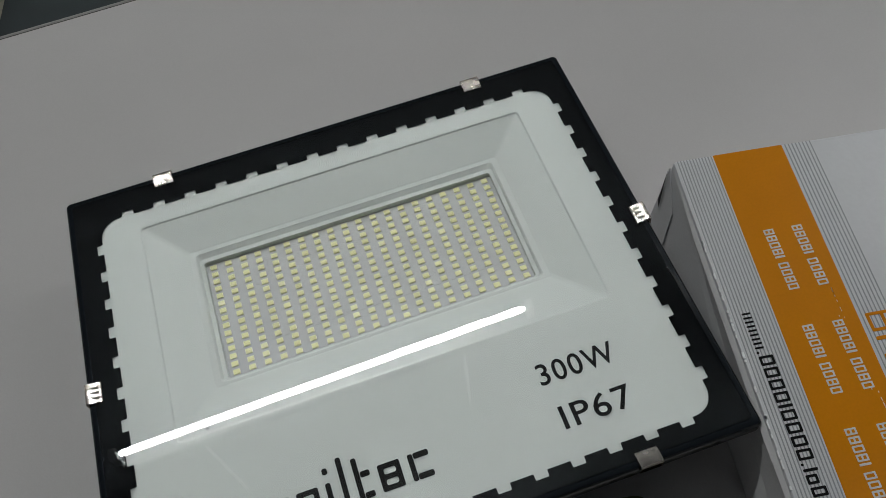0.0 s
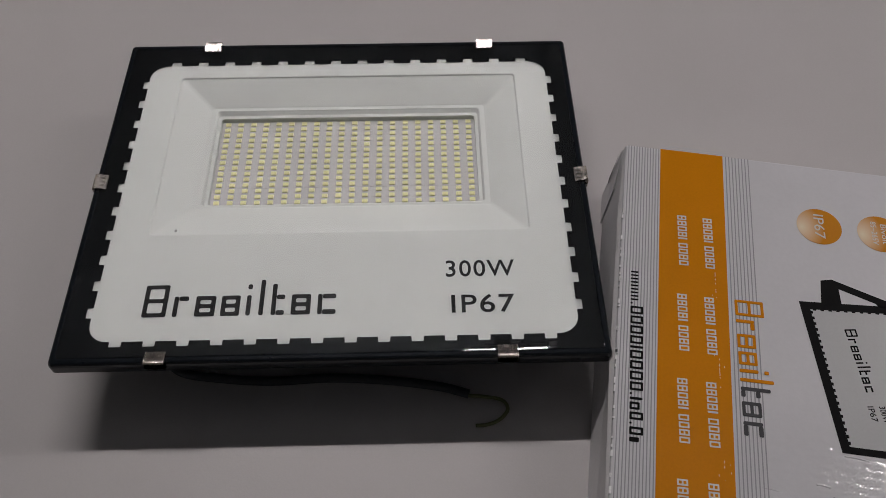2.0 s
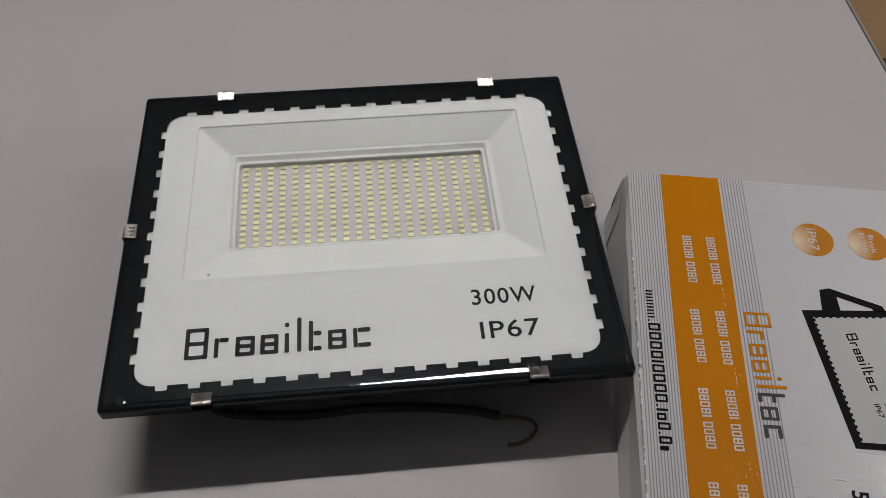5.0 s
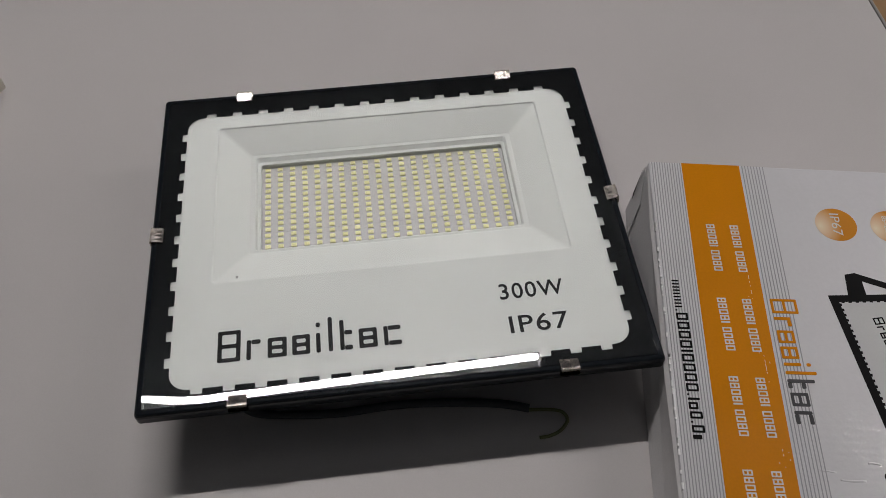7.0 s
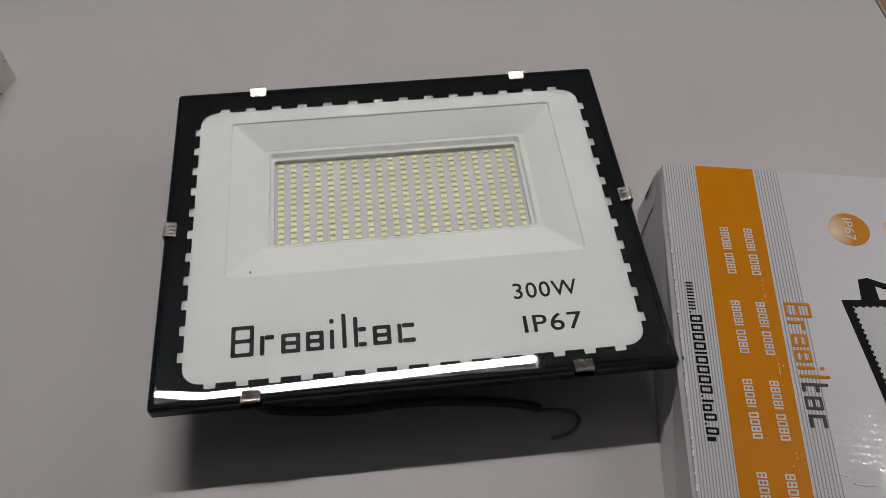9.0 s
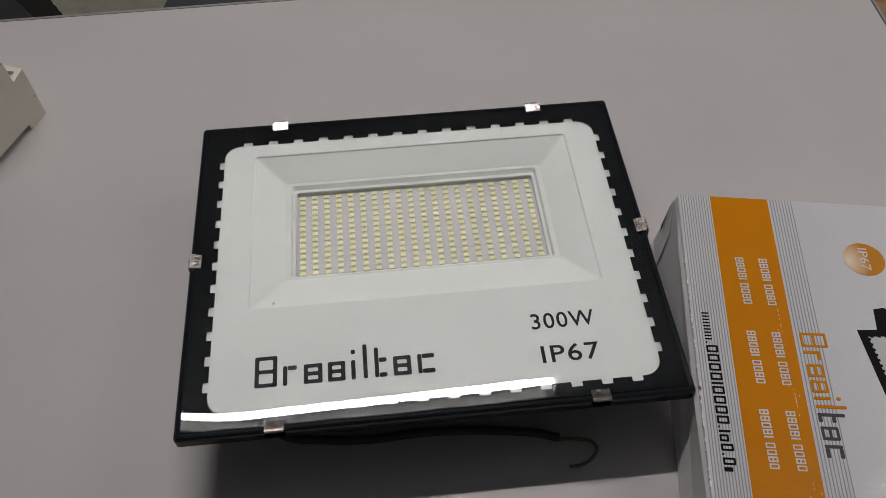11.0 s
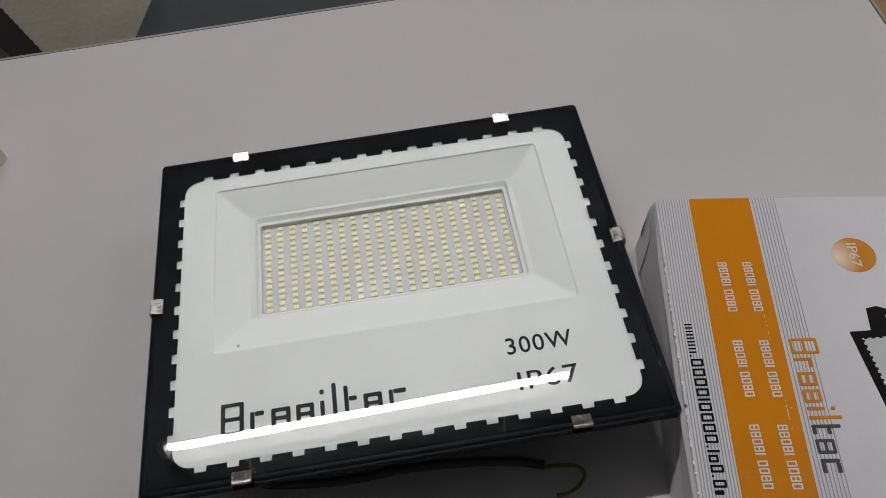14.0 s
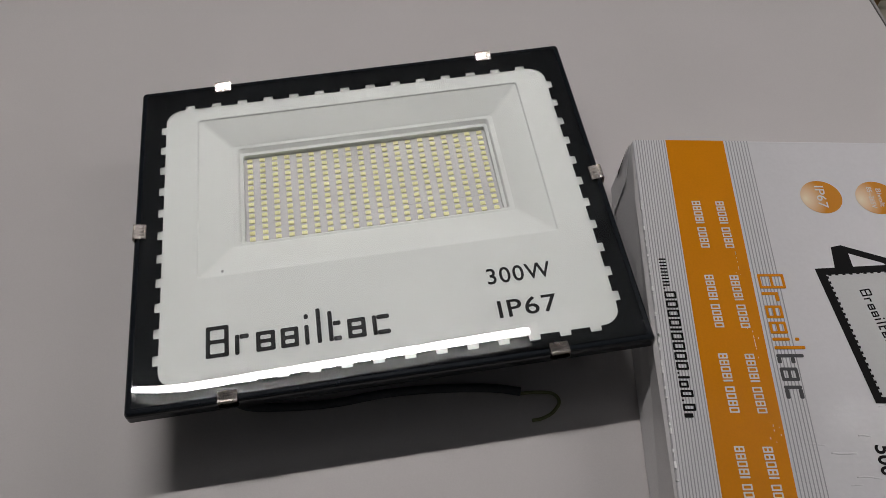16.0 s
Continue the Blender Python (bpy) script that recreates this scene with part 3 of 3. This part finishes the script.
    # black line of small bars: low and wide, then tall, then low again
    sizes = [(0.0011, 0.0054)] * 9 + [(0.0014, 0.0014)] + [(0.0060, 0.0086)] * 4 + [(0.0016, 0.0086)] + [(0.0060, 0.0086)] * 4 + [(0.0014, 0.0014), (0.0016, 0.0082)]
    sizes += [(0.0052, 0.0064), (0.0052, 0.0086), (0.0014, 0.0014), (0.0052, 0.0086), (0.0030, 0.0060)]
    gap = (0.1287 - sum(w for w, h in sizes)) / (len(sizes) - 1)
    a = 0.0
    for w, h in sizes:
        m = pose(0.0080, -0.1208, z, 0, 0, -88.7) @ pose(a, 0, 0)
        glyph_bars(((0, w * 1000, 0, h * 1000, w > 0.004),), 0.001, 0.0014, M_INK, e, m, "black_bar", d * 2.2)
        a += w + gap
    # the maker's mark beside the band, first part orange, last part dark grey
    u = 0.0168
    m = pose(0.0797, -0.1335, z, 0, 0, -88.6)
    glyph_bars(MARK[:8], u, 0.0019, M_ORANGE, e, m, "orange_mark_bar", d * 2.4, 1.15)
    glyph_bars(MARK[8:], u, 0.0020, M_LOGOGREY, e, m, "grey_mark_bar", d * 2.4, 1.15)
    # round badges
    for uc, lines in ((0.144, (("IP67", 0.0105, 0.0),)), (0.1875, (("Bivolt", 0.0058, 0.0030), ("85~265V", 0.0058, -0.0040))), (0.2300, (("6500K", 0.0066, 0.0032), ("Branca", 0.0058, -0.0042)))):
        ring = [(0.0162 * math.cos(2 * math.pi * k / 40), 0.0162 * math.sin(2 * math.pi * k / 40)) for k in range(40)]
        b = part("badge", moved(plate(ring, 0, d * 1.5), pose(uc, -0.0591, z)), M_BADGE, e, "orange shaded round badge")
        for text, size, off in lines:
            n = len(text)
            words(text, size, M_WHITEINK, b, pose(uc + off - size * 0.34, -0.0591 + n * size * 0.26, z + d * 2.2, 0, 0, -90), n * size * 0.52, "white lettering", depth=0.0001)
    # picture of the floodlight: frame, bracket, face, window
    fr = [(0.1240, -0.1277), (0.296, -0.1135), (0.309, -0.2335), (0.1418, -0.2362)]
    inn = [(0.1312, -0.1333), (0.290, -0.1195), (0.303, -0.2285), (0.1466, -0.2315)]
    pic = part("picture_frame", plate(fr, z, z + d * 1.6), M_INK, e, "printed black lamp frame")
    part("picture_face", plate(inn, z, z + d * 2.2), M_DRAWFACE, pic, "printed grey lamp face")
    part("picture_window", plate([(0.1842, -0.1504), (0.266, -0.1440), (0.274, -0.2100), (0.1925, -0.2150)], z, z + d * 2.8), M_LINEPALE, pic)
    for k in range(22):
        t = (k + 0.5) / 22
        x, y = 0.1312 + 0.0154 * t, -0.1333 - 0.0982 * t
        part("picture_tooth", moved(plate(round_rect(-0.0009, 0.0012, -0.0011, 0.0011, 0.0002, 1), 0, d * 2.6), pose(x, y, z)), M_INK, pic)
    for k in range(30):
        t = (k + 0.5) / 30
        part("picture_tooth", moved(plate(round_rect(-0.0012, 0.0012, -0.0009, 0.001, 0.0002, 1), 0, d * 2.6), pose(0.1312 + 0.1588 * t, -0.1333 + 0.0138 * t, z)), M_INK, pic)
    part("picture_bracket", plate([(0.1392, -0.1270), (0.1405, -0.1078), (0.1480, -0.1058), (0.1850, -0.1186), (0.1868, -0.1240), (0.1790, -0.1246), (0.1765, -0.1214), (0.1522, -0.1130), (0.1530, -0.1258)], z, z + d * 1.6),
         M_INK, e, "printed black bracket")
    glyph_bars(MARK, 0.0078, 0.0010, M_INK, pic, pose(0.1524, -0.1461, z + d * 2.3, 0, 0, -79), "picture_mark_bar", d)
    words("300W", 0.0056, M_INK, pic, pose(0.1680, -0.2008, z + d * 2.6, 0, 0, -80), 0.0115, "small black lettering", depth=0.0001)
    words("IP67", 0.0056, M_INK, pic, pose(0.1608, -0.2019, z + d * 2.6, 0, 0, -80), 0.0105, "small black lettering", depth=0.0001)
    words("500", 0.0150, M_INK, e, pose(0.1330, -0.2660, z + d * 1.2, 0, 0, -90), 0.0210, "black italic lettering", bold=0.0003, depth=0.0001)
    o = [(0.008 * math.cos(2 * math.pi * k / 30), 0.008 * math.sin(2 * math.pi * k / 30)) for k in range(30)]
    i = [(x * 0.82, y * 0.82) for x, y in o]
    part("dial_ring", moved(plate(o, 0, d * 1.6, [i]), pose(0.1560, -0.2820, z)), M_LOGOGREY, e, "printed grey dial ring")
    rng = random.Random(7)
    for k in range(30):              # scuffed dashes along a crease in the band
        v = rng.choice((0.112, 0.178, 0.245)) + 0.026 * rng.random()
        u = 0.0665 + 0.0015 * (v - 0.1) / 0.1 + (0.0002 if k < 22 else rng.uniform(-0.004, 0.008))
        part("scuff", cube(u, u + 0.0003, -v - 0.0004 - 0.0014 * rng.random(), -v, z, z + d * 1.8), M_WORN, e)
    rng = random.Random(9)
    for k in range(24):             # low ripples of the clear wrapping, in rows across the carton
        row = k % 24
        v = 0.232 + row * 0.0056 + 0.0010 * rng.uniform(-1, 1)
        u = 0.080 + 0.21 * rng.random() if row > 4 else 0.13 + 0.16 * rng.random()
        length = 0.006 + 0.030 * rng.random() ** 2
        q = smooth_path([(u, -v, z - 0.0005), (u + length * 0.4, -v + 0.0006 * rng.uniform(-1, 1), z - 0.00008), (u + length, -v + 0.0009 * rng.uniform(-1, 1), z - 0.0005)], 4)
        bm = tube(q, rng.uniform(0.0005, 0.0008), 10)
        for vert in bm.verts:
            vert.co.z = z + (vert.co.z - z) * 0.33
        part("film_crease", bm, M_FILM, e, "", True)
    tagged(e, "flat white cardboard carton with an orange band and printed lamp picture", "carton")


def badge_material():
    m = material("badge_ink", (0.66, 0.25, 0.004), 0.4, vary=0.05, spec=0.15)
    n, l = m.node_tree.nodes, m.node_tree.links
    b = n["Principled BSDF"]
    old = b.inputs["Base Color"].links[0].from_socket
    co = n.new("ShaderNodeTexCoord")
    grad = n.new("ShaderNodeTexGradient")
    grad.gradient_type = "SPHERICAL"
    mp = n.new("ShaderNodeMapping")
    mp.vector_type = "POINT"
    mp.inputs["Location"].default_value = (0.62, -0.05, 0)
    mp.inputs["Scale"].default_value = (2.0, 1.5, 0.0)
    l.new(co.outputs["Generated"], mp.inputs["Vector"])
    off = n.new("ShaderNodeVectorMath")
    off.operation = "SUBTRACT"
    off.inputs[1].default_value = (0.84, 0.60, 0.0)
    l.new(mp.outputs[0], off.inputs[0])
    l.new(off.outputs[0], grad.inputs[0])
    mx = n.new("ShaderNodeMix")
    mx.data_type = "RGBA"
    l.new(grad.outputs["Fac"], mx.inputs["Factor"])
    l.new(old, mx.inputs["A"])
    mx.inputs["B"].default_value = (0.92, 0.80, 0.60, 1)
    l.new(mx.outputs["Result"], b.inputs["Base Color"])
    return m


M_BADGE = badge_material()
M_LINEPALE = material("pale_grey_ink", (0.445, 0.455, 0.44), 0.4, vary=0.04)


# ---- the circuit breaker ----
def breaker():
    e = empty("circuit_breaker", pose(-0.3738, 0.2825, TABLE_Z, 0, 0, -23.7) @ Matrix.Diagonal((1, 1.067, 1.017, 1)))
    # own axes: y runs along the visible side (0 at the far end, minus towards the viewer), x is 0 at that side and goes minus away from it
    prof = [(0.0, 0.0), (0.0, 0.026), (-0.001, 0.0595), (-0.0165, 0.0560), (-0.0178, 0.0800), (-0.0205, 0.0850), (-0.0500, 0.0830), (-0.0560, 0.0800), (-0.0640, 0.0790), (-0.0680, 0.0640),
            (-0.0740, 0.0520), (-0.0880, 0.0530), (-0.0930, 0.030), (-0.0930, 0.0), (-0.0715, 0.0), (-0.0705, 0.0065), (-0.0235, 0.0065), (-0.0225, 0.0)]

    def slab(x0, x1):
        bm = moved(plate(prof, x0, x1), Matrix(((0, 0, 1, 0), (1, 0, 0, 0), (0, 1, 0, 0), (0, 0, 0, 1))))
        return bm

    for k in range(4):
        x1 = -k * 0.018
        part("pole_body", slab(x1 - 0.0175, x1), M_BREAKER, e, "cream plastic pole housing")
        part("orange_stripe", moved(cube(x1 - 0.0175, x1 - 0.0004, -0.0032, 0, -0.0002, 0.0005), pose(0, -0.0222, 0.0849, 3.9, 0, 0)), M_TOGGLE, e)
        part("toggle", cube(x1 - 0.0160, x1 - 0.0015, -0.0625, -0.0500, 0.078, 0.0905, 0.002), M_TOGGLE, e, "orange switch toggle")
        # dark-toned block stands for the shaded recess below the toggle
        part("toggle_recess_shade", cube(x1 - 0.0165, x1 - 0.0010, -0.0735, -0.0640, 0.053, 0.0785), M_RECESS, e)
        part("terminal_screw", moved(cylinder(0.0036, 0, 0.0012, 16, 0.0004), pose(x1 - 0.009, -0.0085, 0.0578, -13, 0, 0)), M_SCREW, e, "zinc terminal screw")
        part("terminal_screw", moved(cylinder(0.0036, 0, 0.0012, 16, 0.0004), pose(x1 - 0.009, -0.081, 0.0525)), M_SCREW, e, "zinc terminal screw")
        # mouth and test hole: dark solids in place of shaded openings
        part("terminal_mouth", cube(x1 - 0.0145, x1 - 0.0035, -0.0938, -0.090, 0.010, 0.024), M_HOLESHADE, e)
        part("test_hole", moved(cylinder(0.0012, 0, 0.0006, 10), pose(x1 - 0.009, -0.036, 0.0838, 4, 0, 0)), M_HOLESHADE, e)
    for y, z in ((-0.003, 0.026), (-0.085, 0.012), (-0.066, 0.060), (-0.0715, 0.044), (-0.0195, 0.081)):
        part("rivet", moved(cylinder(0.0013, 0, 0.0005, 12, 0.0002), pose(0, y, z, 0, 90, 0)), M_SCREW, e)
    tagged(e, "cream modular circuit breaker with orange toggles standing on the table", "circuit breaker")


# ---- behind the table ----
def chair(name, m, mat, label):
    e = empty(name, m)
    part("seat", rect_loft([(-0.27, 0.27, -0.23, 0.25, 0.10, 0.40), (-0.285, 0.285, -0.245, 0.265, 0.11, 0.415), (-0.29, 0.29, -0.25, 0.27, 0.11, 0.44), (-0.28, 0.28, -0.24, 0.26, 0.11, 0.458),
                            (-0.22, 0.22, -0.18, 0.20, 0.10, 0.466)], True, True, n=10), mat, e, "", True)
    part("backrest", moved(rect_loft([(-0.22, 0.22, 0, 0.42, 0.09, -0.02), (-0.235, 0.235, -0.012, 0.435, 0.10, 0.0), (-0.235, 0.235, -0.012, 0.435, 0.10, 0.03), (-0.22, 0.22, 0, 0.42, 0.09, 0.05)], True, True, n=8),
                           pose(0, 0.29, 0.56, 78, 0, 0)), mat, e, "", True)
    part("back_stem", tube(smooth_path([(0, 0.10, 0.395), (0, 0.26, 0.40), (0, 0.33, 0.46), (0, 0.33, 0.62)]), 0.018), M_LEG, e, "", True)
    part("column", cylinder(0.028, 0.10, 0.405, 18), M_LEG, e, "", True)
    for k in range(5):
        a = 2 * math.pi * k / 5 + 0.3
        part("foot", tube([(0, 0, 0.115), (0.15 * math.cos(a), 0.15 * math.sin(a), 0.095), (0.29 * math.cos(a), 0.29 * math.sin(a), 0.062)], 0.02), M_CABLE, e)
        part("castor", moved(cylinder(0.028, -0.02, 0.02, 16, 0.004), pose(0.29 * math.cos(a), 0.29 * math.sin(a), 0.0285, 0, 90, math.degrees(a) + 90)), M_CABLE, e, "", True)
    for ob in e.children:            # seats narrow towards the back
        if ob.name.startswith("seat"):
            for v in ob.data.vertices:
                v.co.x *= 1 - 0.72 * (v.co.y + 0.07)
    tagged(e, label, "chair", "chairs behind the table")
    return e


def cardboard_box():
    x0, x1, y0, y1, h, t = 0.745, 1.045, 0.80, 1.32, 0.40, 0.005
    e = empty("cardboard_box", pose(0, 0, 0))
    part("bottom", cube(x0, x1, y0, y1, 0.001, 0.006), M_CARD, e)
    part("side", cube(x0, x0 + t, y0, y1, 0.006, h), M_CARD, e)
    part("side", cube(x1 - t, x1, y0, y1, 0.006, h), M_CARD, e)
    part("side", cube(x0 + t, x1 - t, y0, y0 + t, 0.006, h), M_CARD, e)
    part("side", cube(x0 + t, x1 - t, y1 - t, y1, 0.006, h), M_CARD, e)
    bm = cube(x0 + 0.02, x1 - 0.060, -0.150, 0, -t, 0)
    for v in bm.verts:               # cut at a slant towards its tip
        if v.co.y > -0.01 and v.co.x > x0 + 0.1:
            v.co.x += 0.05
    part("flap", moved(bm, pose(0, y0, h, 10, 0, 0)), M_CARD, e, "open cardboard flap")
    part("flap", moved(cube(0, 0.19, y0 + 0.01, y1 - 0.01, -t, 0), pose(x1, 0, h, 0, 22, 0)), M_CARD, e, "open cardboard flap")
    part("flap", moved(cube(-0.145, 0, y0 + 0.01, y1 - 0.01, -t, 0), pose(x0, 0, h, 0, -8, 0)), M_CARD, e, "open cardboard flap")
    part("inner_flap", cube(x0 + t + 0.001, x1 - t - 0.001, y0 + t + 0.001, 1.07, 0.295, 0.300), M_CARD, e, "inner cardboard flap")
    tagged(e, "open brown cardboard box with spread flaps on the floor", "cardboard box")
    # lump added to make the inside of the box black
    bm = bmesh.new()
    bmesh.ops.create_icosphere(bm, subdivisions=4, radius=1)
    for v in bm.verts:
        k = 1 + 0.16 * noise.noise(v.co * 3.1)
        v.co = Vector(((x0 + x1) / 2 - 0.01 + 0.120 * k * v.co.x, y1 - 0.125 + 0.105 * k * v.co.y, 0.20 + 0.18 * k * max(v.co.z, -0.94)))
    b = part("black_fill", bm, M_BLACKFILL, None, "", True)
    tagged(b, "crumpled black lump inside the cardboard box", "bag")


def floor_cable(name, pts, r):
    b = part(name, tube(smooth_path(pts), r, 8), M_CABLE, None, "", True)
    tagged(b, "loose black cable hanging beside the table", "cable")


room()
ceiling_light()
table()
floodlight()
power_cable()
carton()
breaker()
chair("office_chair", pose(-0.0960, 0.90, 0) @ Matrix.Diagonal((1.045, 1, 1, 1)), M_FABRIC, "dark grey upholstered office chair pushed up to the table")
black_chair = chair("office_chair", pose(-0.880, 0.775, 0, 0, 0, 26), M_BLKFAB, "black upholstered office chair beside the grey one")
edge = [(-0.709 + 0.149 * k / 24, 1.133 - 0.228 * k / 24 + (0.003 if k % 2 else 0)) for k in range(25)]
panel = part("mesh_panel", plate(edge + [(-0.80, 0.86), (-0.86, 1.10)], 0.352, 0.360), M_MESH, black_chair, "black mesh panel under the seat")
panel.data.transform(black_chair.matrix_basis.inverted())
cardboard_box()
tray = empty("cardboard_tray", pose(0, 0, 0))
# dark colour here stands for the shadowed gap below the lid
part("wall", cube(0.392, 0.868, 1.474, 1.95, 0.001, 0.037, 0.001), M_CARDSHADE, tray, "cardboard side, coloured dark for the shade under the lid")
part("lid", cube(0.386, 0.874, 1.479, 1.955, 0.037, 0.041, 0.001), M_SHEET, tray, "pale beige cardboard lid")
tagged(tray, "flat cardboard tray with pale lid lying on the floor", "cardboard tray")
floor_cable("loose_cable", [(1.261, 1.004, 0.349), (1.31, 1.01, 0.18), (1.36, 1.026, 0.063), (1.32, 0.968, 0.012), (1.241, 0.882, 0.012), (1.125, 0.79, 0.012), (0.973, 0.694, 0.012), (0.846, 0.636, 0.012)], 0.0040)
floor_cable("loose_cable", [(0.93, 0.672, 0.37), (0.962, 0.678, 0.345), (0.993, 0.691, 0.30), (1.015, 0.704, 0.24), (1.00, 0.71, 0.14), (0.92, 0.72, 0.03), (0.80, 0.70, 0.006)], 0.0028)
